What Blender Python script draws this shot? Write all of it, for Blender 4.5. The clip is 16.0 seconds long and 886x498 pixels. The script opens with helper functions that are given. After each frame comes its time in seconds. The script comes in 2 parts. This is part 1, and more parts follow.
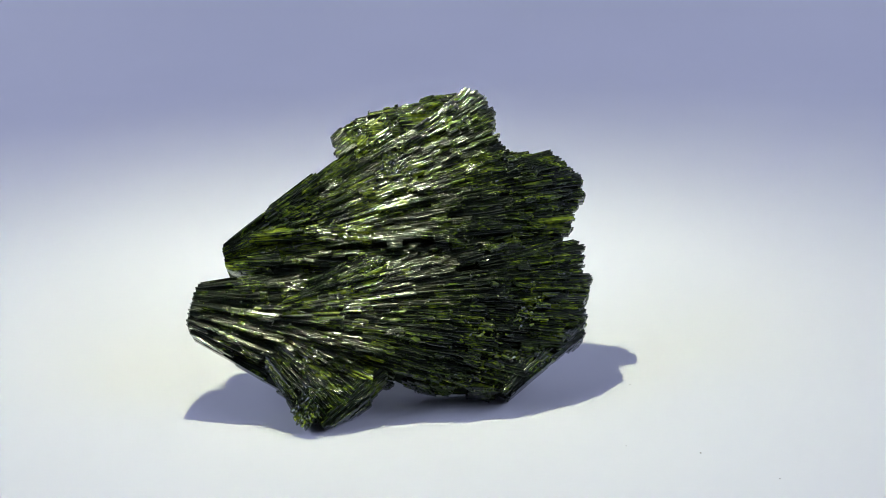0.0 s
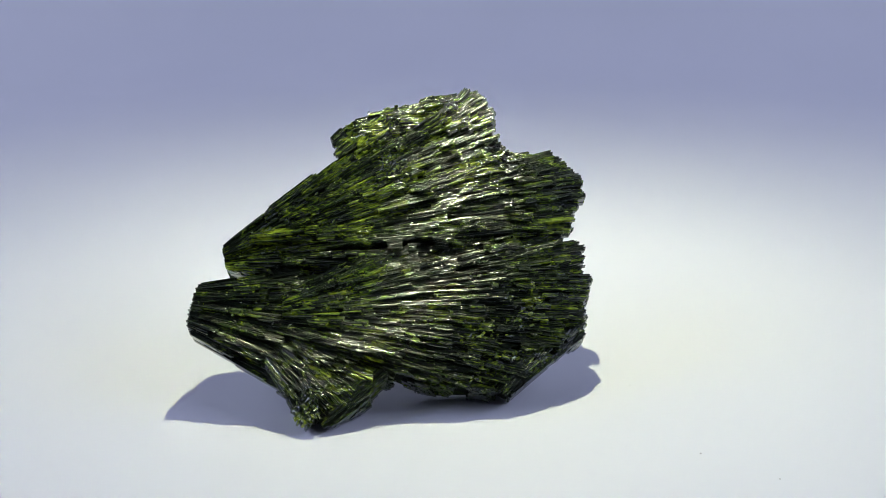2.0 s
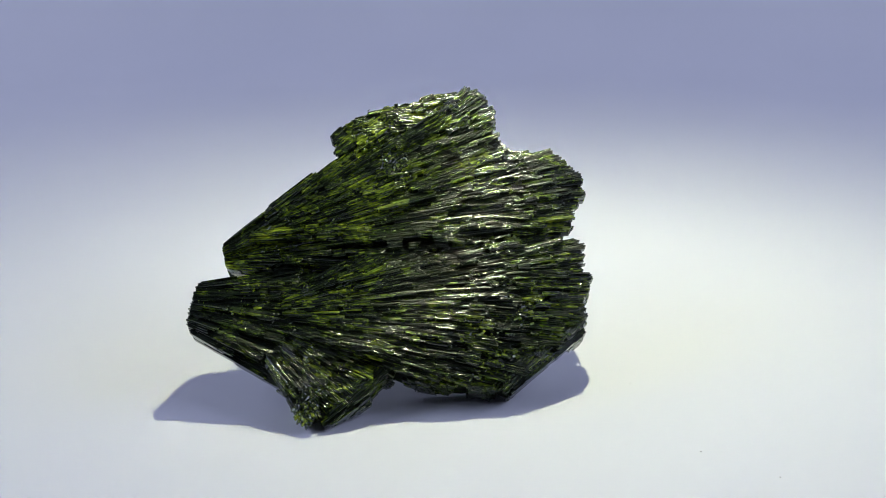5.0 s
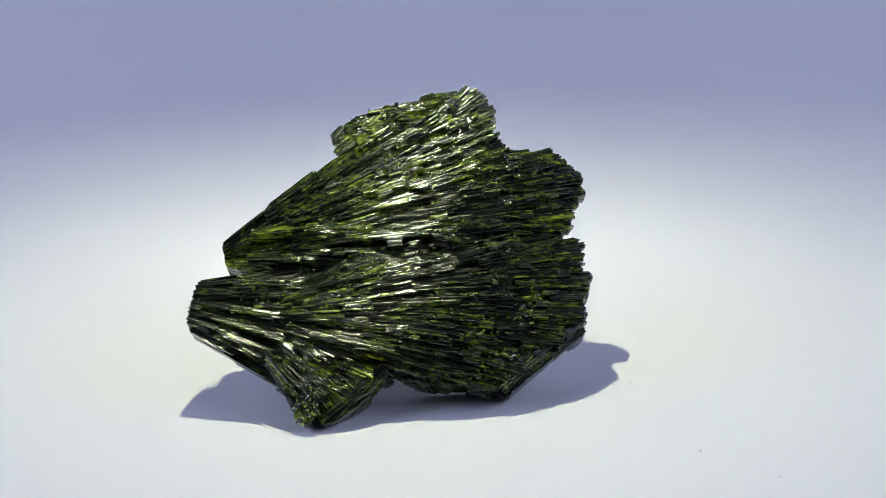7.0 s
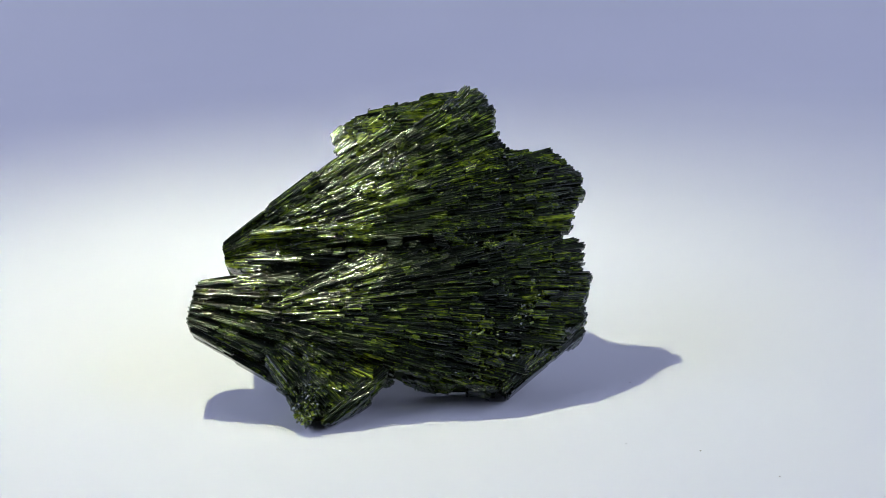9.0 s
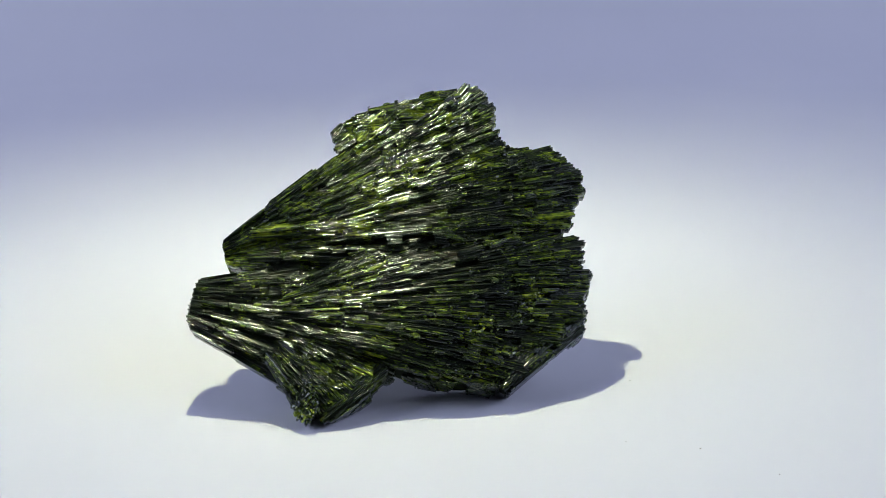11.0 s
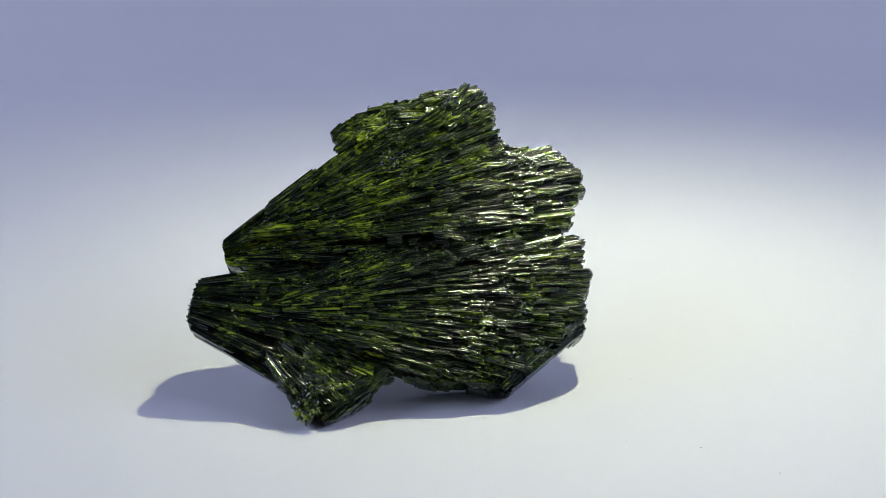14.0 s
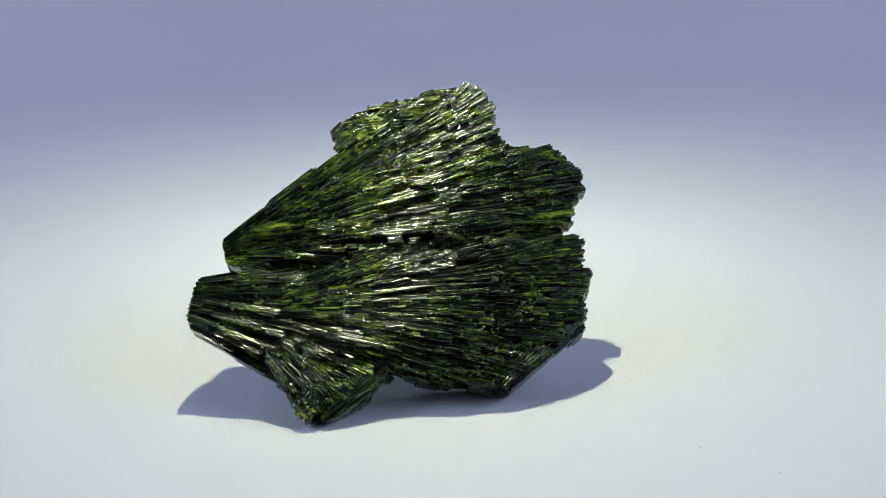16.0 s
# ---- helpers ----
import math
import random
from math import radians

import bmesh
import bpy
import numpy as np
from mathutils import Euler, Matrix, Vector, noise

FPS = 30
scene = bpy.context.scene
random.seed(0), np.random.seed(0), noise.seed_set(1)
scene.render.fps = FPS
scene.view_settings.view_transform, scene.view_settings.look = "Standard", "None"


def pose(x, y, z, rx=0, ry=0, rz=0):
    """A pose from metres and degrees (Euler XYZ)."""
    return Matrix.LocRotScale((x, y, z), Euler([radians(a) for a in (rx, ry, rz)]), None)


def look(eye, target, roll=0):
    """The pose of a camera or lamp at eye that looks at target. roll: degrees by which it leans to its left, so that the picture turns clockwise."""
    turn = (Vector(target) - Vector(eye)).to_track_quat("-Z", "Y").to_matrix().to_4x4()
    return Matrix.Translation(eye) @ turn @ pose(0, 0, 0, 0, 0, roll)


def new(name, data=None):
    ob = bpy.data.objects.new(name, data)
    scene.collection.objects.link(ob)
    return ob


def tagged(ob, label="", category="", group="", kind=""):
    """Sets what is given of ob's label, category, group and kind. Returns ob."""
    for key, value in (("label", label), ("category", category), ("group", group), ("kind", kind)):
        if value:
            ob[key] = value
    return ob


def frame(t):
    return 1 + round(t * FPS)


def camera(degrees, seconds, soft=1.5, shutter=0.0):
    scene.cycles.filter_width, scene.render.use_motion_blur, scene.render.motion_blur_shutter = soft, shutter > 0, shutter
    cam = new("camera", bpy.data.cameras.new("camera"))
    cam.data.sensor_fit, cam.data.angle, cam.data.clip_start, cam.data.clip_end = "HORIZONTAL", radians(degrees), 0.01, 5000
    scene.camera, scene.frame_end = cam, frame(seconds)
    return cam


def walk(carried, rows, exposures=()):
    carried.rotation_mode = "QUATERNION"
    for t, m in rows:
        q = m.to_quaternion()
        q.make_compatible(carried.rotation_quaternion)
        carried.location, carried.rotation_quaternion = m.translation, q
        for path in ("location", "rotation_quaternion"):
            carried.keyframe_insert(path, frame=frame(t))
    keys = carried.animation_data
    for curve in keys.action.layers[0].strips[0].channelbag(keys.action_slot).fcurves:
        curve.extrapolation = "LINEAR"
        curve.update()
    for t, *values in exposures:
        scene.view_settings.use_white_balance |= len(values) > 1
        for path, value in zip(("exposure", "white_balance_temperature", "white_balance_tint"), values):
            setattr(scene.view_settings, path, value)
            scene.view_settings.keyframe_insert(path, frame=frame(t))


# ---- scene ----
cam = camera(45, 16.0, soft=0.95)
EYE = (0.0106, -0.17753, 0.09813)


def view(dip, lean=0.0):
    """The camera on its stand, looking down by dip degrees."""
    return pose(*EYE, 90 - dip, 0, 0) @ pose(0, 0, 0, 0, 0, lean)


walk(cam, [
    (0.0, view(18.000)), (0.5, view(17.975)), (1.5, view(17.965)), (2.5, view(17.985, -0.06)), (3.5, view(18.005, -0.12)),
    (4.2, view(18.010, -0.12)), (5.2, view(18.060, -0.06)), (6.3, view(18.100)), (7.5, view(18.105)), (9.2, view(18.115)),
    (10.2, view(18.175)), (11.3, view(18.230)), (12.5, view(18.235, -0.06)), (13.5, view(18.240, -0.12)), (14.5, view(18.250, -0.12)),
    (15.2, view(18.265, -0.12)), (16.0, view(18.290, -0.08)),
], exposures=[(0.0, 0.06), (1.5, 0.0), (3.5, -0.02), (5.2, -0.02), (7.0, 0.0), (8.0, 0.02), (8.5, 0.03), (9.0, 0.14), (9.6, 0.14), (11.3, 0.02), (12.5, -0.06), (14.5, -0.08), (15.0, -0.26), (15.4, -0.2), (16.0, -0.13)])

# ---- light: added bluish fill lamps; the torch further down is the moving light ----
world = bpy.data.worlds.new("world")
scene.world = world
world.use_nodes = True
sky = world.node_tree.nodes.new("ShaderNodeTexSky")
sky.sky_type, sky.sun_disc = "NISHITA", False
sky.sun_elevation, sky.sun_rotation = radians(35), radians(200)
world.node_tree.links.new(sky.outputs[0], world.node_tree.nodes["Background"].inputs[0])
world.node_tree.nodes["Background"].inputs[1].default_value = 0.08
# Two unseen lamps, added at the sides to give the bluish ambient light.
for side in (-1, 1):
    fill_lamp = bpy.data.lights.new("side_fill", "AREA")
    fill_lamp.shape, fill_lamp.size, fill_lamp.size_y = "RECTANGLE", 1.0, 0.7
    fill_lamp.energy, fill_lamp.color = 9.2, (0.59, 0.64, 0.995)
    new("side_fill", fill_lamp).matrix_world = look((1.04 * side, -0.1, 0.8), (0.0, -0.1, 0.8))
TORCH_GLOW = 9650.0


# ---- materials ----
def material(name, rough=0.5, ior=1.5, metal=0.0):
    m = bpy.data.materials.new(name)
    m.use_nodes = True
    t = m.node_tree
    b = t.nodes["Principled BSDF"]
    b.inputs["Roughness"].default_value, b.inputs["IOR"].default_value = rough, ior
    b.inputs["Metallic"].default_value = metal
    return m, t, b


def node(t, kind, **inputs):
    n = t.nodes.new(kind)
    for key, value in inputs.items():
        n.inputs[key.replace("_", " ")].default_value = value
    return n


def math_node(t, what, a, b):
    n = t.nodes.new("ShaderNodeMath")
    n.operation = what
    for i, x in enumerate((a, b)):
        if isinstance(x, (int, float)):
            n.inputs[i].default_value = x
        else:
            t.links.new(x, n.inputs[i])
    return n.outputs[0]


def ramp(t, fac, *stops):
    n = t.nodes.new("ShaderNodeValToRGB")
    e = n.color_ramp.elements
    while len(e) < len(stops):
        e.new(0.5)
    for el, (at, colour) in zip(e, stops):
        el.position, el.color = at, (*colour, 1)
    t.links.new(fac, n.inputs[0])
    return n.outputs[0]


def bump(t, b, height, strength, distance):
    n = node(t, "ShaderNodeBump", Strength=strength, Distance=distance)
    t.links.new(height, n.inputs["Height"])
    t.links.new(n.outputs[0], b.inputs["Normal"])


def crystal_material(name, shift, rough):
    """Epidote: near-black green, with yellow-green streaks where it is thin and clear."""
    m, t, b = material(name, rough, 1.74)
    b.inputs["Specular Tint"].default_value = (0.95, 1.0, 0.86, 1)
    where = t.nodes.new("ShaderNodeNewGeometry")
    info = t.nodes.new("ShaderNodeObjectInfo")
    drawn = t.nodes.new("ShaderNodeMapping")
    drawn.inputs["Scale"].default_value = (0.45, 1.0, 1.0)
    t.links.new(where.outputs["Position"], drawn.inputs["Vector"])
    broad = node(t, "ShaderNodeTexNoise", Scale=110.0, Detail=2.0, Roughness=0.5)
    middle = node(t, "ShaderNodeTexNoise", Scale=560.0, Detail=2.0, Roughness=0.6)
    fine = node(t, "ShaderNodeTexNoise", Scale=1500.0, Detail=2.0)
    t.links.new(where.outputs["Position"], broad.inputs["Vector"])
    for n in (middle, fine):
        t.links.new(drawn.outputs[0], n.inputs["Vector"])
    own = math_node(t, "FRACT", math_node(t, "ADD", where.outputs["Random Per Island"], info.outputs["Random"]), 0.0)
    mix = math_node(t, "ADD", math_node(t, "MULTIPLY", broad.outputs[0], 0.7), math_node(t, "MULTIPLY", own, 0.34))
    mix = math_node(t, "ADD", mix, math_node(t, "MULTIPLY", middle.outputs[0], 0.7))
    mix = math_node(t, "ADD", mix, math_node(t, "MULTIPLY", fine.outputs[0], 0.6))
    mix = math_node(t, "ADD", mix, shift - 0.665)
    colour = ramp(t, mix, (0.0, (0.003, 0.006, 0.002)), (0.46, (0.005, 0.010, 0.003)), (0.63, (0.030, 0.054, 0.005)),
                  (0.82, (0.165, 0.225, 0.008)), (1.0, (0.44, 0.54, 0.03)))
    t.links.new(colour, b.inputs["Base Color"])
    b.inputs["Coat Weight"].default_value, b.inputs["Coat Roughness"].default_value, b.inputs["Coat IOR"].default_value = 0.3 if rough < 0.5 else 0.0, 0.24, 1.6
    t.links.new(math_node(t, "ADD", math_node(t, "MULTIPLY", middle.outputs[0], 0.16), rough - 0.08), b.inputs["Roughness"])
    crackle = node(t, "ShaderNodeTexNoise", Scale=1900.0, Detail=3.0, Roughness=0.65)
    t.links.new(where.outputs["Position"], crackle.inputs["Vector"])
    bump(t, b, math_node(t, "ADD", fine.outputs[0], math_node(t, "MULTIPLY", crackle.outputs[0], 0.8)), 0.09, 0.00022)
    return m


CRYSTAL = crystal_material("epidote", 0.045, 0.25)
CRYSTAL_CLEAR = crystal_material("clear_epidote", 0.10, 0.25)
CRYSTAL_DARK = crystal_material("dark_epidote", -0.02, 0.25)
CRYSTAL_MID = crystal_material("green_epidote", 0.022, 0.25)
CRYSTAL_YELLOW = crystal_material("yellow_epidote", 0.18, 0.2)
CORE = crystal_material("massive_epidote", -0.12, 0.85)
CORE.node_tree.nodes["Principled BSDF"].inputs["Specular IOR Level"].default_value = 0.2

PAPER, t, b = material("white_card", 0.55)
cloud = node(t, "ShaderNodeTexNoise", Scale=9.0, Detail=2.0)
place = t.nodes.new("ShaderNodeNewGeometry")
t.links.new(place.outputs["Position"], cloud.inputs["Vector"])
t.links.new(ramp(t, cloud.outputs[0], (0.3, (0.79, 0.80, 0.80)), (0.7, (0.82, 0.825, 0.82))), b.inputs["Base Color"])

# Near-black, so that the added walls leave the crystals' reflections dark.
WALL, t, b = material("unseen_wall_grey", 0.7)
grain = node(t, "ShaderNodeTexNoise", Scale=60.0, Detail=4.0)
t.links.new(ramp(t, grain.outputs[0], (0.3, (0.035, 0.035, 0.038)), (0.7, (0.045, 0.045, 0.048))), b.inputs["Base Color"])
bump(t, b, grain.outputs[0], 0.1, 0.002)

DUST, t, b = material("grey_dust", 0.9)
b.inputs["Base Color"].default_value = (0.38, 0.36, 0.33, 1)
METAL, t, b = material("black_anodised_metal", 0.38, metal=1.0)
b.inputs["Base Color"].default_value = (0.03, 0.03, 0.032, 1)
RUBBER, t, b = material("black_rubber", 0.8)
b.inputs["Base Color"].default_value = (0.02, 0.02, 0.02, 1)
GLOW, t, b = material("white_led", 0.5)
b.inputs["Emission Color"].default_value = (0.975, 1.0, 0.70, 1)
b.inputs["Emission Strength"].default_value = TORCH_GLOW


# ---- helpers of this scene ----
def mesh_of(name, verts, faces, mat, smooth=False):
    me = bpy.data.meshes.new(name)
    me.from_pydata([tuple(v) for v in verts], [], faces)
    me.materials.append(mat)
    if smooth:
        me.shade_smooth()
    me.update()
    return me


def part(name, bm, mat, parent, label=""):
    me = bpy.data.meshes.new(name)
    bm.normal_update()
    bm.to_mesh(me)
    bm.free()
    me.materials.append(mat)
    ob = new(name, me)
    ob.parent = parent
    return tagged(ob, label)


def block(bm, lo, hi):
    m = Matrix.LocRotScale([(a + c) / 2 for a, c in zip(lo, hi)], None, [c - a for a, c in zip(lo, hi)])
    bmesh.ops.create_cube(bm, size=1, matrix=m)


def lathe(profile, n=40, closed=True):
    """A body turned round z from (radius, height) pairs."""
    bm = bmesh.new()
    rings = [[bm.verts.new((r * math.cos(2 * math.pi * i / n), r * math.sin(2 * math.pi * i / n), z)) for i in range(n)] for r, z in profile]
    for a, c in zip(rings, rings[1:]):
        for i in range(n):
            bm.faces.new((a[i], a[(i + 1) % n], c[(i + 1) % n], c[i]))
    if closed:
        bm.faces.new(rings[0][::-1])
        bm.faces.new(rings[-1])
    bmesh.ops.recalc_face_normals(bm, faces=bm.faces)
    return bm


# ---- the place: a white card that sweeps up at the back, in an added, unseen plain room ----
def sweep():
    bm = bmesh.new()
    line = [(-1.3, 0.0), (-0.4, 0.0), (0.2, 0.0), (0.42, 0.0)]
    line += [(0.42 + 0.16 * math.sin(a), 0.16 - 0.16 * math.cos(a)) for a in np.linspace(0.1, math.pi / 2, 16)]
    line += [(0.58, 0.7)]
    back = [(y + 0.001 * (z > 0.001), z - 0.001 * (z <= 0.001)) for y, z in line]
    loop = line + back[::-1]
    rows = [[bm.verts.new((x, y, z)) for y, z in loop] for x in (-0.98, 0.98)]
    for i in range(len(loop)):
        k = (i + 1) % len(loop)
        bm.faces.new((rows[0][i], rows[1][i], rows[1][k], rows[0][k])).smooth = i < len(line) - 1
    bmesh.ops.recalc_face_normals(bm, faces=bm.faces)
    ob = part("ground", bm, PAPER, None)
    return tagged(ob, "smooth white card sweeping up into a backdrop", "backdrop", kind="structure")


# Unseen walls and ceiling, added to close the place and darken reflections.
def room():
    def wall(name, label, category, *blocks):
        bm = bmesh.new()
        for lo, hi in blocks:
            block(bm, lo, hi)
        tagged(part(name, bm, WALL, None), label, category, kind="structure")
    # Both openings are added, only to let the fill lamps in.
    for name, x0, x1 in (("wall_left", -1.1, -1.0), ("wall_right", 1.0, 1.1)):
        wall(name, "unseen added dark grey side wall with an opening for a fill lamp", "wall", ((x0, -1.4, -0.1), (x1, 0.7, 0.44)), ((x0, -1.4, 1.16), (x1, 0.7, 1.5)),
             ((x0, -1.4, 0.44), (x1, -0.61, 1.16)), ((x0, 0.41, 0.44), (x1, 0.7, 1.16)))
    wall("wall_back", "unseen dark grey wall added behind the card", "wall", ((-1.1, 0.7, -0.1), (1.1, 0.8, 1.5)))
    wall("wall_front", "unseen dark grey wall added behind the camera", "wall", ((-1.1, -1.5, -0.1), (1.1, -1.4, 1.5)))
    wall("floor", "plain dark grey table surface under the card", "floor", ((-1.1, -1.5, -0.1), (1.1, 0.8, -0.004)))
    wall("ceiling", "unseen dark grey ceiling added to keep reflections dark", "ceiling", ((-1.1, -1.5, 1.5), (1.1, 0.8, 1.6)))


sweep()
room()

# ---- the mineral specimen: sprays of blades on a plate that leans back ----
LEAN = radians(47)
BASE = Vector((0.0, 0.009, 0.0))
UP, OUT = Vector((0.0, math.cos(LEAN), math.sin(LEAN))), Vector((0.0, -math.sin(LEAN), math.cos(LEAN)))
PLATE = np.array([(1, 0, 0), tuple(UP), tuple(OUT)])
RNG = np.random.default_rng(7)
BLADES = []


def to_world(p):
    """From the plate's own millimetres (along, up, out) to the world."""
    return np.array(BASE) + (np.asarray(p) @ PLATE) * 0.001


def swell(a, b, seed=0.0, scale=0.12):
    return noise.noise((a * scale, b * scale, seed))


def blade_section(i):
    """Across one striated blade: (side, height) for a width of one, with a skirt that roots it in the mass."""
    rng = np.random.default_rng(100 + i)
    y = np.array((-0.52, -0.46, -0.26, -0.06, 0.16, 0.36, 0.48, 0.54))
    z = np.array((-0.30, -0.02, 0.11, 0.13, 0.12, 0.10, 0.00, -0.32))
    y[1:-1] += rng.normal(0, 0.035, 6)
    z[1:-1] += rng.normal(0, 0.022, 6)
    return np.stack((y, z), axis=1)


SECTIONS = np.array([blade_section(i) for i in range(16)])
STATIONS = np.array((0.0, 0.2, 0.4, 0.6, 0.8, 0.97, 1.0))
PLUMP = np.array((0.8, 1.0, 1.0, 1.0, 1.0, 0.95, 0.7))
NS, NP = len(STATIONS), SECTIONS.shape[1] + 2


def blade_faces():
    faces = [(r * NP + j, r * NP + (j + 1) % NP, r * NP + NP + (j + 1) % NP, r * NP + NP + j) for r in range(NS - 1) for j in range(NP)]
    return faces + [tuple(range(NP))[::-1], tuple(range((NS - 1) * NP, NS * NP))]


def grain_shape(i):
    """A broken crystal grain: a leaning six-sided block of unit size."""
    rng = np.random.default_rng(300 + i)
    ring = np.array([(0.5 * math.cos(k * math.pi / 3), 0.5 * math.sin(k * math.pi / 3)) for k in range(6)]) * rng.uniform(0.7, 1.2, (6, 1))
    low = np.column_stack((rng.uniform(-0.1, 0.1, 6), ring))
    high = np.column_stack((1 + rng.uniform(-0.2, 0.2, 6), ring * rng.uniform(0.6, 1.0)))
    return np.concatenate((low, high))


GRAINS = np.array([grain_shape(i) for i in range(12)])
GRAIN_FACES = [(j, (j + 1) % 6, 6 + (j + 1) % 6, 6 + j) for j in range(6)] + [tuple(range(6))[::-1], tuple(range(6, 12))]
BLADE_FACES = blade_faces()


def many(name, pts, faces, mat, keep=0.0):
    """One mesh of many pieces that share their faces: pts holds pieces, corners, place on the plate."""
    pts = to_world(pts)
    pts = pts[pts[:, :, 2].min(axis=1) > keep]
    one = np.array([i for f in faces for i in f])
    sizes = np.tile([len(f) for f in faces], len(pts))
    loops = (one[None, :] + np.arange(len(pts))[:, None] * pts.shape[1]).ravel()
    me = bpy.data.meshes.new(name)
    me.vertices.add(pts.shape[0] * pts.shape[1])
    me.vertices.foreach_set("co", pts.ravel())
    me.loops.add(len(loops))
    me.loops.foreach_set("vertex_index", loops)
    me.polygons.add(len(sizes))
    me.polygons.foreach_set("loop_start", np.concatenate(([0], np.cumsum(sizes)[:-1])))
    me.update(calc_edges=True)
    me.validate()
    me.shade_flat()
    me.materials.append(mat)
    return me


def fan_radius(outline, angle):
    return 0.4 + float(np.interp(angle, [a for a, r in outline], [r for a, r in outline]))


def loose_grains(at0, heading, count, spread, size):
    """Angular grains heaped round a place on the plate."""
    out = []
    for i in range(count):
        axis = np.array((math.cos(heading), math.sin(heading), 0.1)) + RNG.normal(0, 0.6, 3)
        axis /= np.linalg.norm(axis)
        side = np.cross(axis, RNG.normal(0, 1, 3))
        side /= np.linalg.norm(side)
        up = np.cross(axis, side)
        g = RNG.uniform(*size)
        start = at0 + RNG.normal(0, 1, 3) * np.array((spread, spread, 0.12))
        out.append(start + GRAINS[int(RNG.integers(0, 12))] @ np.array((axis * g * RNG.uniform(0.7, 1.5), side * g, up * g)))
    return out


def spray(label, apex, inner, outline, layers=((-0.9, 1.0, 1.0), (-0.45, 0.9, 0.75), (0.0, 0.75, 0.5)), top=0.0, bulge=1.5, drop=2.0, depth=4.0, thick=10.0,
          curl=0.0, band=(0.5, 2.2), wide=(0.11, 0.32), long=(3.5, 12.0), grains=0.2, edge=3.0, edge_drop=2.2, mat=None, seed=0.0, tilt=0.0, roll=-19.0,
          slope=0.0, singles=20, ragged=0.05, flare=0.0, rims=1.0, shards=40, heaps=()):
    """One spray of blades that radiates from apex over the angles of outline: packets of parallel blades, stepped in layers, on a solid core.
    layers: height, share of the radius that it reaches, share of its packets that are still there. heaps: rubble at (angle, radius, spread, count)."""
    mat = mat or CRYSTAL
    lo, hi = outline[0][0], outline[-1][0]
    mid = (lo + hi) / 2

    def surface(a, r, rr):
        s = min(r / rr, 1.0)
        e = min(a - lo, hi - a)
        fall = edge_drop * max(0.0, 1 - e / edge) ** 2
        return top + bulge * math.sin(math.pi * s) - drop * s * s - fall + 0.9 * swell(a, r, 3.0 + seed, 0.09) + tilt * (a - mid) - 0.0024 * max(0.0, apex[0] + r * math.cos(radians(a))) ** 2

    def plan(a, r, rr):
        """Where a ray of the fan is at the radius r: the outer rays sweep up in a curve."""
        s = np.clip(r / rr, 0, 1)
        b = np.radians(a + curl * np.maximum(0.0, (a - mid) / (hi - mid)) ** 7 * -9.48 * s ** 3 * (1 - s))
        return apex[0] + r * np.cos(b), apex[1] + r * np.sin(b)

    # the core
    na, nr = max(8, int((hi - lo) * 1.2)), 14
    lo2, hi2 = lo + 0.1 * (hi - lo), hi - 0.1 * (hi - lo)
    verts, faces = [], []
    for side in (0, 1):
        for i in range(na + 1):
            a = lo2 + (hi2 - lo2) * i / na
            inner2 = inner * 1.07 + flare * i / na
            rr = fan_radius(outline, a) * (0.91 + 0.03 * swell(a * 9, 1.0, seed, 1.0))
            for j in range(nr + 1):
                r = inner2 + (max(rr, inner2 + 1) - inner2) * j / nr
                w = surface(a, r, rr) - depth * (0.55 + 0.3 * r / rr) - 0.4
                if side:
                    w -= thick * (0.35 + 0.65 * math.sin(math.pi * (0.15 + 0.7 * i / na))) * (1 + 0.25 * swell(a, r, 8.0 + seed, 0.3))
                u, v = plan(a, r, rr)
                verts.append((u, v, w))
    n1 = (na + 1) * (nr + 1)
    at = lambda s, i, j: s * n1 + i * (nr + 1) + j
    for i in range(na):
        for j in range(nr):
            faces.append((at(0, i, j), at(0, i, j + 1), at(0, i + 1, j + 1), at(0, i + 1, j))[::-1])
            faces.append((at(1, i, j), at(1, i, j + 1), at(1, i + 1, j + 1), at(1, i + 1, j)))
    for i in range(na):
        for j in (0, nr):
            faces.append((at(0, i, j), at(0, i + 1, j), at(1, i + 1, j), at(1, i, j)))
    for j in range(nr):
        for i in (0, na):
            faces.append((at(0, i, j), at(0, i, j + 1), at(1, i, j + 1), at(1, i, j)))
    pts = to_world(verts)
    pts[:, 2] = np.maximum(pts[:, 2], 0.0003)
    core = new("crystal_spray", mesh_of("crystal_spray", pts, faces, CORE))
    core.parent = SPECIMEN
    tagged(core, label)

    blades, crumbs, large = [], [], []

    def packet(a0, a1, r0, r1, w, choice, loose=2.6):
        """Blades side by side over the angles a0 to a1, from r0 to r1, broken off along a slanting line."""
        ac, rc = (a0 + a1) / 2, (r0 + r1) / 2
        rr = max(fan_radius(outline, ac), r1)
        broad = radians(a1 - a0) * rc
        n = max(2, round(broad / RNG.uniform(*wide)))
        cuts = np.cumsum(RNG.uniform(0.5, 1.5, n))
        step = np.diff(np.concatenate(([0], cuts))) / cuts[-1]
        fr = (cuts / cuts[-1] - step / 2)
        a = a0 + (a1 - a0) * fr
        blunt = 2.2 * np.abs((a - mid) / (hi - mid)) ** 4 * min(1.0, inner / 10)
        inner_r = r0 * (1 + ragged * RNG.random(n) * (r0 < inner * 1.01)) + blunt * (r0 < inner * 1.01) - (r0 > inner * 1.01) * 0.6 * RNG.random(n)
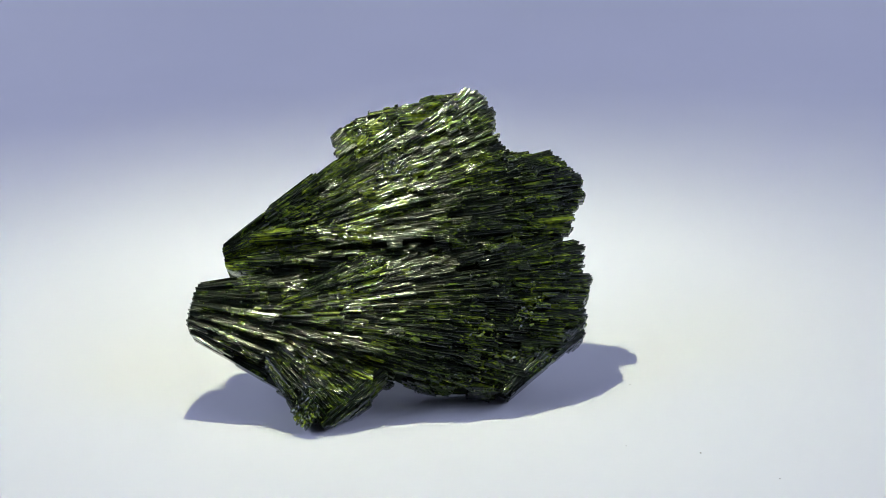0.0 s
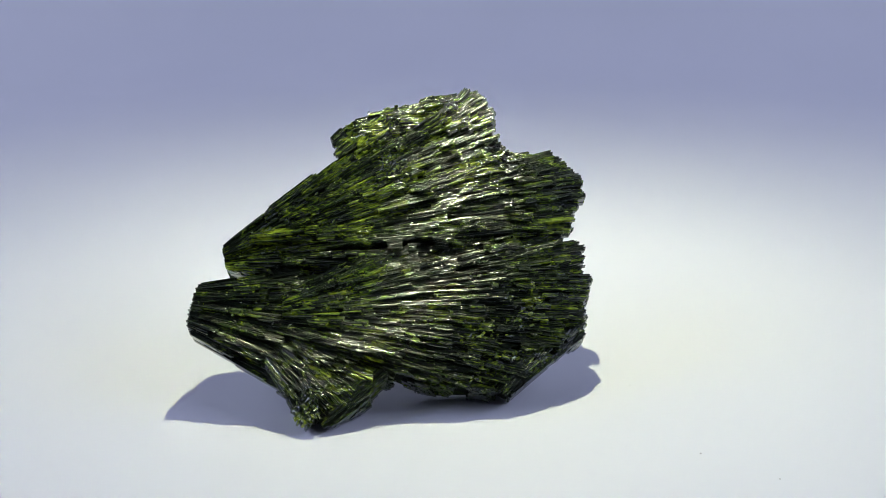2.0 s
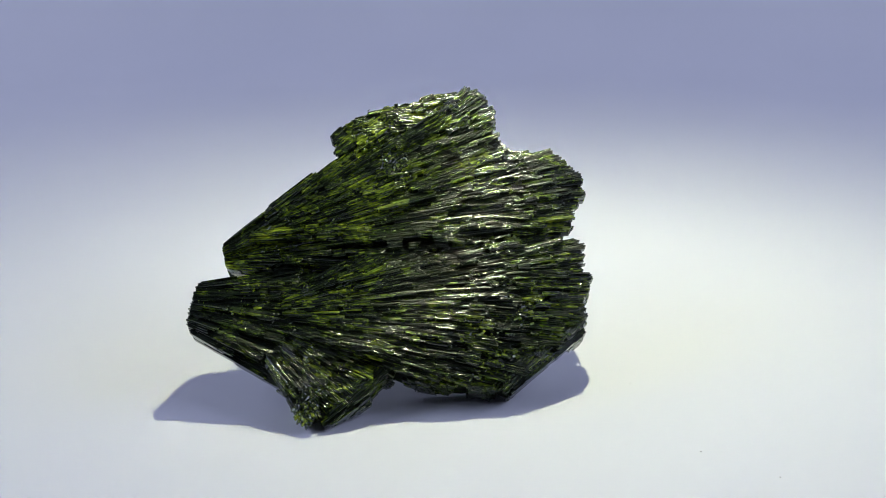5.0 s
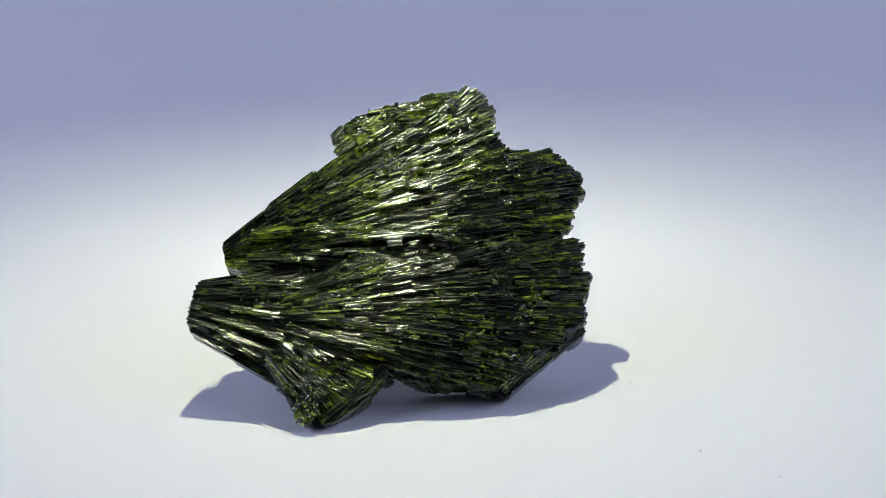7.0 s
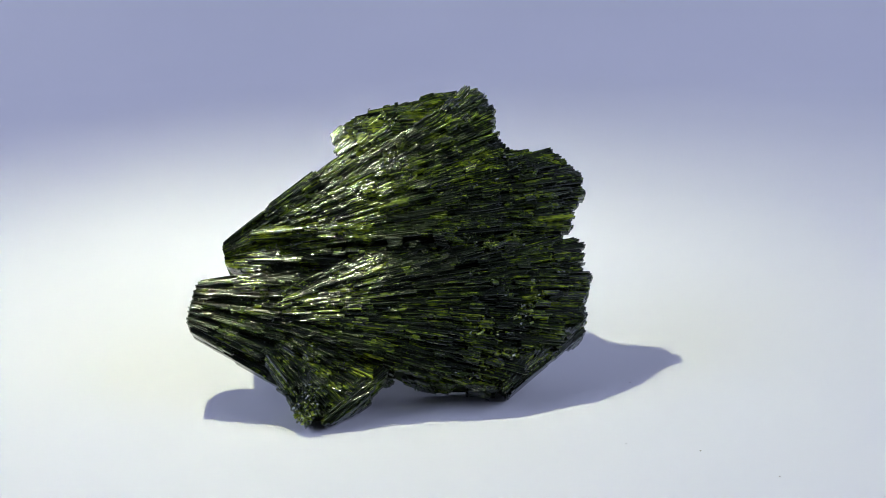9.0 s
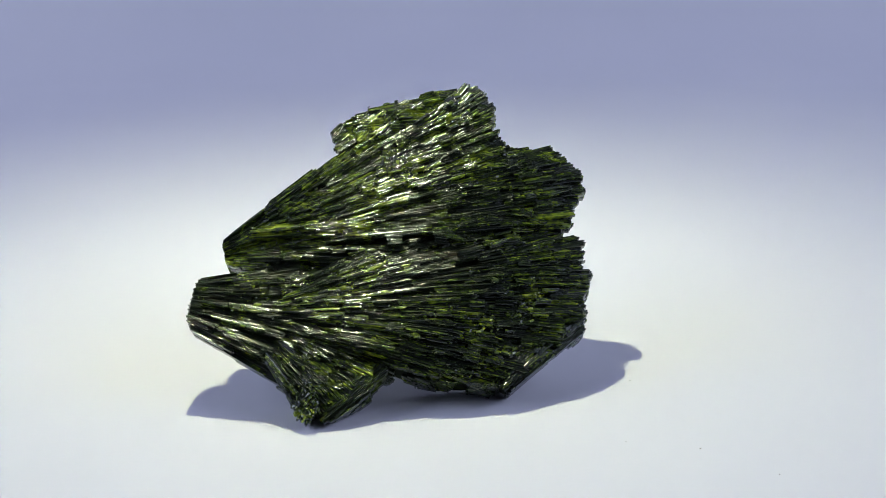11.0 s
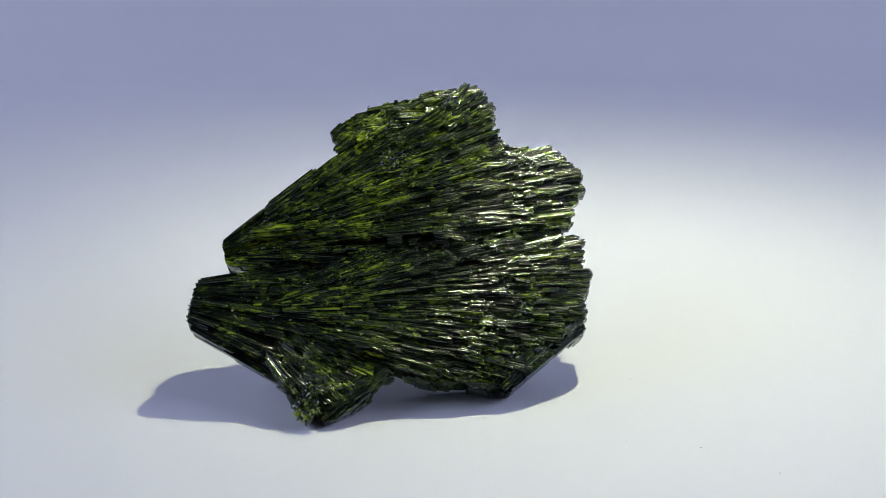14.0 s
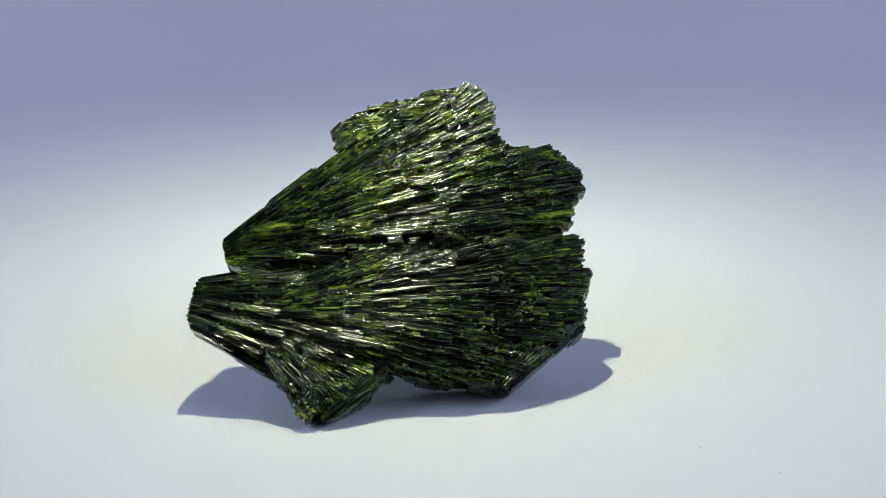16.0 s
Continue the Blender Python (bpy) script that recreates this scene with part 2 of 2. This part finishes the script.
        outer_r = r1 - np.abs(RNG.normal(0, 0.5, n)) - (RNG.random(n) < 0.3 * (r1 - r0 > 3)) * RNG.uniform(0.1, 0.6, n) * (r1 - r0) - RNG.uniform(-0.9, 0.9) * (fr - 0.5) * broad * 0.6
        outer_r = np.minimum(np.maximum(outer_r, inner_r + 0.8), [max(fan_radius(outline, x), 1.0) for x in a])
        r = inner_r[:, None] + (outer_r - inner_r)[:, None] * STATIONS
        calm = min(1.0, 0.1 + min(ac - lo, hi - ac) / 3.0)
        yaw = calm * (RNG.normal(0, 0.8 * loose) + RNG.normal(0, 0.9, n))
        u, v = plan(a[:, None] + yaw[:, None] * (r - rc) / (r + 12) + RNG.normal(0, 0.04, r.shape), r, rr)
        turn = math.atan2(v[n // 2, -1] - v[n // 2, 0], u[n // 2, -1] - u[n // 2, 0])
        uc, vc = plan(np.array(ac), rc, rr)
        bend = min(max(-0.02 - 0.005 * uc, -0.25), 0.2) + slope + 0.003 * max(0.0, vc - 50)
        fall = (surface(ac, r1, rr) - surface(ac, r0, rr)) / (r1 - r0)
        lift = fall + 0.8 * (bend * math.cos(turn) - fall) + RNG.normal(0, 0.008 * loose)
        lean = roll + 0.17 * (vc - 30) + 7 * swell(ac * 1.5, rc * 0.5, 9.0 + seed, 0.2) + RNG.normal(0, loose)
        lean = radians(lean) + math.atan(-math.sin(turn) * bend)
        w_line = w + lift * (r - rc) + (a - ac)[:, None] * r * math.pi / 180 * math.tan(lean) * 0.8
        w_line = w_line + RNG.normal(0, 0.085, n)[:, None] + RNG.normal(0, 0.012, n)[:, None] * (r - rc) + RNG.normal(0, 0.014, r.shape)
        p = np.stack((u, v, w_line), axis=2)
        along = np.gradient(p, axis=1)
        along /= np.linalg.norm(along, axis=2, keepdims=True)
        own = lean + np.radians(np.where(RNG.random(n) < 0.9, RNG.normal(0, 3.2, n), RNG.uniform(-40, 40, n)))
        flat = np.stack((-along[:, :, 1], along[:, :, 0], 0 * along[:, :, 0]), axis=2)
        flat /= np.linalg.norm(flat, axis=2, keepdims=True)
        across = flat * np.cos(own)[:, None, None] + np.array((0, 0, 1.0)) * np.sin(own)[:, None, None]
        up = np.cross(along, across)
        width = step[:, None] * radians(a1 - a0) * r * 1.16 * PLUMP * RNG.uniform(0.9, 1.1, r.shape)
        sec = SECTIONS[RNG.integers(0, len(SECTIONS), n)]
        body = p[:, :, None, :] + across[:, :, None, :] * (sec[:, None, :, 0] * width[:, :, None])[..., None] \
            + up[:, :, None, :] * (sec[:, None, :, 1] * width[:, :, None])[..., None]
        root = body[:, :, [-1, 0], :] - np.array((0, 0, 1.3)) + flat[:, :, None, :] * (np.array((-0.1, 0.1)) * width[:, :, None])[..., None]
        ring = np.concatenate((body, root), axis=2)
        # slanting broken ends
        ring[:, -1] += along[:, -1][:, None, :] * (RNG.normal(0, 0.5, n)[:, None] * np.concatenate((sec[:, :, 0], np.zeros((n, 2))), axis=1) * width[:, -1][:, None])[..., None]
        whole = ring.reshape(n, NS * NP, 3)
        best = int(np.argmax(width[:, -1]))
        for i in range(n):
            (large if choice and i == best and outer_r[i] - inner_r[i] > 4 else blades).append(whole[i])
        if RNG.random() < grains and outer_r[n // 2] < 0.86 * rr and lo + 0.12 * (hi - lo) < ac < hi - 0.12 * (hi - lo):
            end = p[n // 2, -1]
            crumbs.extend(loose_grains(end, turn, int(RNG.integers(3, 9)), 0.35 + 0.25 * broad, (0.15, 0.5)))

    for level, (height, reach, share) in enumerate(layers):
        a = lo
        while a < hi - 0.05:
            r_mid = 0.6 * fan_radius(outline, min(a + 1, hi))
            a1 = min(hi, a + math.degrees(RNG.uniform(*band) / r_mid))
            if hi - a1 < math.degrees(0.5 / r_mid):
                a1 = hi
            ac = (a + a1) / 2
            rr = fan_radius(outline, ac)
            limit = rr * reach * (1 + (0.28 * swell(ac * 2.2, level * 9.0, 5.0 + seed, 0.5) if reach < 1 else 0.0))
            limit = min(limit, rr)
            r = inner + flare * (ac - lo) / (hi - lo)
            while r < limit - 0.8:
                r1 = r + RNG.uniform(*long) * (0.5 + RNG.random())
                if limit - r1 < 2.0:
                    r1 = limit
                r1 = min(r1, limit)
                if level == 0 or RNG.random() < share + 0.5 * swell(ac * r * 0.0175, r, 15.0 + seed + level, 0.13):
                    w = surface(ac, (r + r1) / 2, rr) + height + RNG.normal(0, 0.14)
                    packet(a, a1, r, r1, w, level > 0)
                r = r1
            # the broken rim shows blades all the way down
            for k in range(int(rims * thick * 0.7)):
                if RNG.random() < 0.75:
                    back = RNG.uniform(1.5, 6.0)
                    if rr - back > inner + flare:
                        packet(a, a1, rr - back, rr * (1 - 0.05 * RNG.random()), surface(ac, rr, rr) - 1.2 - k * 0.8 - RNG.random(), False)
            a = a1
    # short shards that lie askew on the fan
    for k in range(shards):
        a = RNG.uniform(lo + 0.06 * (hi - lo), hi - 0.06 * (hi - lo))
        rr = fan_radius(outline, a)
        near = inner + flare + 1.0
        r = near + (0.9 * rr - near) * math.sqrt(RNG.random())
        if 0.9 * rr > near:
            wide_a = math.degrees(RNG.uniform(0.3, 1.1) / r)
            r1 = min(r + RNG.uniform(1.0, 4.0), 0.96 * rr)
            packet(max(lo, a - wide_a), min(hi, a + wide_a), r, r1, surface(a, r, rr) - 0.1 + RNG.normal(0, 0.2), False, 8.0)
    # the two flanks, blade under blade
    for edge_a, sign in ((lo, 1), (hi, -1)):
        for k in range(int(rims * thick * 0.8)):
            rr = fan_radius(outline, edge_a + sign * 0.5)
            inset = math.degrees((0.15 + 0.22 * k * RNG.random()) / (0.6 * rr))
            r = inner + flare * (sign < 0) + 1.8 + RNG.random()
            while r < rr - 2.5:
                r1 = min(rr, r + RNG.uniform(*long))
                a = edge_a + sign * inset
                a1 = a + sign * math.degrees(0.8 / (0.6 * rr))
                packet(min(a, a1), max(a, a1), r, r1, surface(edge_a, (r + r1) / 2, rr) - 0.6 - 0.9 * k - 0.5 * RNG.random(), False)
                r = r1

    for a, r, spread, count in heaps:
        for k in range(count):
            rr = fan_radius(outline, a)
            da, dr = RNG.normal(0, spread, 2)
            aa, r1 = a + math.degrees(da / r), r + dr
            u, v = plan(aa, r1, rr)
            if lo + 0.1 * (hi - lo) < aa < hi - 0.1 * (hi - lo) and inner + flare + 0.8 < r1 < 0.9 * fan_radius(outline, aa):
                crumbs.extend(loose_grains(np.array((u, v, surface(aa, r1, rr) - 0.5)), radians(aa), 3, 0.4, (0.25, 0.8)))

    for name, pieces, shape, stuff, told in (("blade_mass", blades, BLADE_FACES, mat, "fine glossy dark green blades"),
                                             ("grain_mass", crumbs, GRAIN_FACES, CRYSTAL_CLEAR, "crumbly yellow-green crystal grains")):
        if pieces:
            ob = new(name, many(name, np.array(pieces), shape, stuff, 0.0004))
            ob.parent = core
            tagged(ob, told, kind="stuff")
    large.sort(key=lambda x: -float(np.linalg.norm(x[0] - x[-1])))
    for x in large[:singles]:
        BLADES.append((core, mat, x))


SPECIMEN = tagged(new("mineral_specimen"), "dark green fan-shaped cluster of glossy epidote blades standing on white card", "mineral specimen")

spray("upper fan of glossy dark green blades", (-40.8, 35.2), 6.1,
      [(-12, 20), (0.4, 24.7), (3.0, 41.2), (4.4, 60.0), (5.6, 76.5), (8.6, 80.5), (10.8, 81.0), (13.1, 84.6), (16.1, 85.4), (18.1, 83.8), (22.1, 80.2),
       (23.2, 72.5), (25.6, 71.1), (28.7, 71.4), (32.0, 74.2), (37.3, 74.0), (39.0, 71.5), (41.5, 46.5), (43.0, 43.0)],
      top=1.0, bulge=2.0, drop=0.6, thick=7.0, curl=9.0, edge=3.0, edge_drop=1.3, seed=1.0, shards=160, heaps=((30.1, 46.2, 1.6, 60), (24.3, 47.9, 1.0, 25), (37.9, 30.7, 1.2, 20), (-2.9, 38.3, 1.5, 45), (22.8, 70.0, 1.0, 25), (18.8, 77.3, 1.4, 30)), singles=85)
spray("broken block of short yellow-green blades", (-40.9, 35.4), 36.0,
      [(36.0, 70.0), (38.1, 69.5), (42.0, 60.5), (45.3, 53.8), (48.4, 47.8), (50.6, 44.0)],
      top=0.5, bulge=0.5, drop=0.5, depth=3.0, grains=0.4, mat=CRYSTAL_CLEAR, seed=2.0, heaps=((40.2, 44.1, 2.2, 90), (38.8, 38.7, 1.3, 40), (37.3, 51.7, 2.0, 50)), singles=12, flare=6.5, roll=-20.0, slope=-0.14)
spray("ridge of bright yellow-green blades along the top", (-44.8, 58.1), 35.0,
      [(10.5, 50.0), (12.6, 66.0), (15.5, 67.8), (18.6, 67.0), (20.3, 58.0)],
      top=0.6, bulge=0.3, drop=0.3, depth=2.0, thick=6.0, grains=0.35, edge=1.2, edge_drop=0.8, mat=CRYSTAL_CLEAR, roll=-21.0, slope=-0.25, ragged=0.35, seed=11.0, singles=10)
spray("band of clear yellow-green blades", (-49.0, 39.5), 19.0,
      [(0.5, 40.0), (2.5, 46.5), (5.0, 46.0), (6.5, 41.0)],
      top=3.4, bulge=0.6, drop=0.4, depth=1.0, thick=2.5, grains=0.1, edge=1.5, edge_drop=1.0, mat=CRYSTAL_YELLOW, slope=0.0, seed=12.0, singles=8)
spray("raised facet of long glossy blades", (-40.8, 35.2), 17.0,
      [(21.0, 37.0), (26.0, 44.5), (33.0, 45.5), (38.0, 43.0), (41.0, 36.0)],
      top=1.7, bulge=2.0, drop=0.6, depth=1.2, thick=2.5, slope=0.05, edge=2.0, edge_drop=0.8, grains=0.15, seed=13.0, singles=20)
spray("raised facet of short glossy blades", (-29.7, 23.3), 8.0,
      [(-10.0, 22.0), (-2.0, 27.0), (10.0, 27.5), (20.0, 24.0), (24.0, 20.0)],
      top=3.4, bulge=1.2, drop=0.6, depth=1.2, thick=2.5, slope=0.04, edge_drop=1.0, grains=0.3, seed=14.0, singles=15)
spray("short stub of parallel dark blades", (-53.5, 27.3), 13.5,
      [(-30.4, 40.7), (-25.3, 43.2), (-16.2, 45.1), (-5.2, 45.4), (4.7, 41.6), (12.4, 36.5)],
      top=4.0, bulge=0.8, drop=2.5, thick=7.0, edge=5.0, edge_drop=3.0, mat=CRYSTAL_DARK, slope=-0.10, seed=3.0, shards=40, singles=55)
spray("lower fan of glossy dark green blades", (-29.7, 23.3), 6.8,
      [(-23.5, 29.5), (-20.6, 32.7), (-18.8, 39.6), (-15.2, 52.6), (-13.4, 55.8), (-8.9, 59.4), (-4.8, 63.5), (0.8, 68.4), (2.9, 69.0), (5.0, 69.9),
       (9.3, 73.2), (11.1, 72.2), (12.7, 71.7), (14.0, 73.2), (15.8, 73.2), (17.6, 69.0), (20.6, 60.0), (26.5, 41.7), (32.6, 27.1)],
      top=2.5, bulge=1.5, drop=3.4, mat=CRYSTAL_MID, seed=4.0, shards=170, heaps=((22.6, 19.4, 2.0, 60), (33.0, 17.2, 1.0, 25), (-8.1, 56.3, 2.0, 60), (-11.9, 52.8, 1.6, 40), (-2.3, 49.0, 1.0, 18), (1.5, 57.1, 1.4, 24), (-18.5, 39.7, 2.2, 50), (-15.5, 49.5, 2.2, 50)), singles=75)
spray("lower block of broken olive blades", (-33.3, 25.7), 13.7,
      [(-56.1, 26.8), (-50.6, 30.2), (-39.8, 33.0), (-30.5, 33.2), (-22.0, 34.3)],
      top=2.5, bulge=1.0, drop=1.0, depth=3.0, thick=6.0, grains=0.35, mat=CRYSTAL_CLEAR, slope=0.14, seed=5.0, shards=60, singles=25)
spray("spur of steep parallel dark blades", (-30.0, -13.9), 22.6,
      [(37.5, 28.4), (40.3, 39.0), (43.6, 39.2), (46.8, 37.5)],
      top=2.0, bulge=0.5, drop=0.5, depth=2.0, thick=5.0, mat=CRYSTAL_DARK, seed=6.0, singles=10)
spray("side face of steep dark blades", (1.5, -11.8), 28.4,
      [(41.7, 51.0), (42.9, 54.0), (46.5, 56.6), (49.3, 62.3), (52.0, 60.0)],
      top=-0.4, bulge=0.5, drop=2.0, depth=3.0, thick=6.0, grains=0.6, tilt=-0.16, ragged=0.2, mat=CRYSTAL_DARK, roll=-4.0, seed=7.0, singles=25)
spray("pointed foot of crumbly olive grains", (-16.0, 9.5), 0.9,
      [(-112.0, 5.8), (-97.3, 7.7), (-89.0, 9.3), (-81.6, 8.0), (-65.0, 6.4)],
      top=3.0, bulge=0.5, drop=0.3, depth=1.5, thick=4.0, grains=1.0, band=(0.3, 0.9), long=(0.8, 2.4),
      mat=CRYSTAL_MID, shards=0, seed=8.0, singles=0, layers=((-0.9, 1.0, 1.0),), heaps=((-90.0, 2.5, 1.3, 90), (-90.0, 5.0, 1.3, 90), (-90.0, 7.5, 0.6, 40)))


# ---- dust on the card ----
def speck(x, y, size):
    bm = bmesh.new()
    bmesh.ops.create_icosphere(bm, subdivisions=1, radius=size)
    for v in bm.verts:
        v.co *= 1 + 0.5 * noise.noise(v.co * 3000 + Vector((x * 999, y * 999, 0)))
        v.co.z = max(v.co.z * 0.5, -size * 0.3) + size * 0.3
    ob = part("dust_speck", bm, DUST, None)
    ob.location = (x, y, 0.00005)
    tagged(ob, "tiny grey dust speck lying on the white card", "dust", group="dust specks")


for x, y, size in ((0.0505, 0.0305, 0.00016), (0.05876, 0.0008, 0.0002), (0.0453, 0.0036, 0.00012), (0.0708, -0.0085, 0.00014)):
    speck(x, y, size)


# ---- the torch that is carried to and fro above ----
def torch():
    ob = tagged(new("hand_torch"), "slim black metal hand torch held above, shining down", "torch")
    part("head", lathe([(0.0026, 0.0042), (0.0033, 0.0040), (0.0033, 0.0002), (0.0105, 0.0), (0.0115, 0.001), (0.0115, 0.018), (0.0085, 0.023), (0.0085, 0.024)]), METAL, ob)
    part("body", lathe([(0.0080, 0.024), (0.0085, 0.026)] + [(0.0085 - 0.0004 * (i % 2), 0.03 + 0.002 * i) for i in range(28)] + [(0.0082, 0.088)]), METAL, ob)
    part("tail_cap", lathe([(0.0084, 0.088), (0.0088, 0.090), (0.0088, 0.100), (0.0078, 0.102)]), METAL, ob)
    part("switch", lathe([(0.0050, 0.102), (0.0050, 0.1035), (0.0040, 0.1045)], 24), RUBBER, ob, "black rubber switch")
    part("led", lathe([(0.0025, 0.0038), (0.0025, 0.0042)], 24), GLOW, ob, "small glowing white led")
    return ob


TORCH = torch()


def motions():
    def held(x):
        return look((x * 0.001, 0.088 + 0.0002 * abs(x), 0.258), (x * 0.0002 + 0.022, 0.084, 0.0))
    walk(TORCH, [(t, held(x)) for t, x in (
        (0.0, -32), (0.5, -18), (1.0, -8), (1.5, 4), (2.0, 18), (2.5, 30), (3.0, 52), (3.5, 66), (4.2, 70), (5.2, 36), (6.3, -9), (6.6, -13), (7.0, -21),
        (7.4, -30), (7.8, -46), (8.2, -61), (8.6, -77), (9.0, -86), (9.4, -88), (10.0, -80), (10.7, -52), (11.3, -25), (11.6, -15), (12.0, 8), (12.5, 30), (13.2, 56),
        (13.6, 71), (14.0, 80), (14.5, 92), (14.8, 85), (15.2, 63), (15.6, 34), (16.0, -10))])


# ---- the largest blades, each a piece of its own ----
def single_blades():
    for core, mat, corners in BLADES:
        ob = new("crystal", mesh_of("crystal", to_world(corners), BLADE_FACES, mat))
        ob.parent = core


single_blades()
motions()
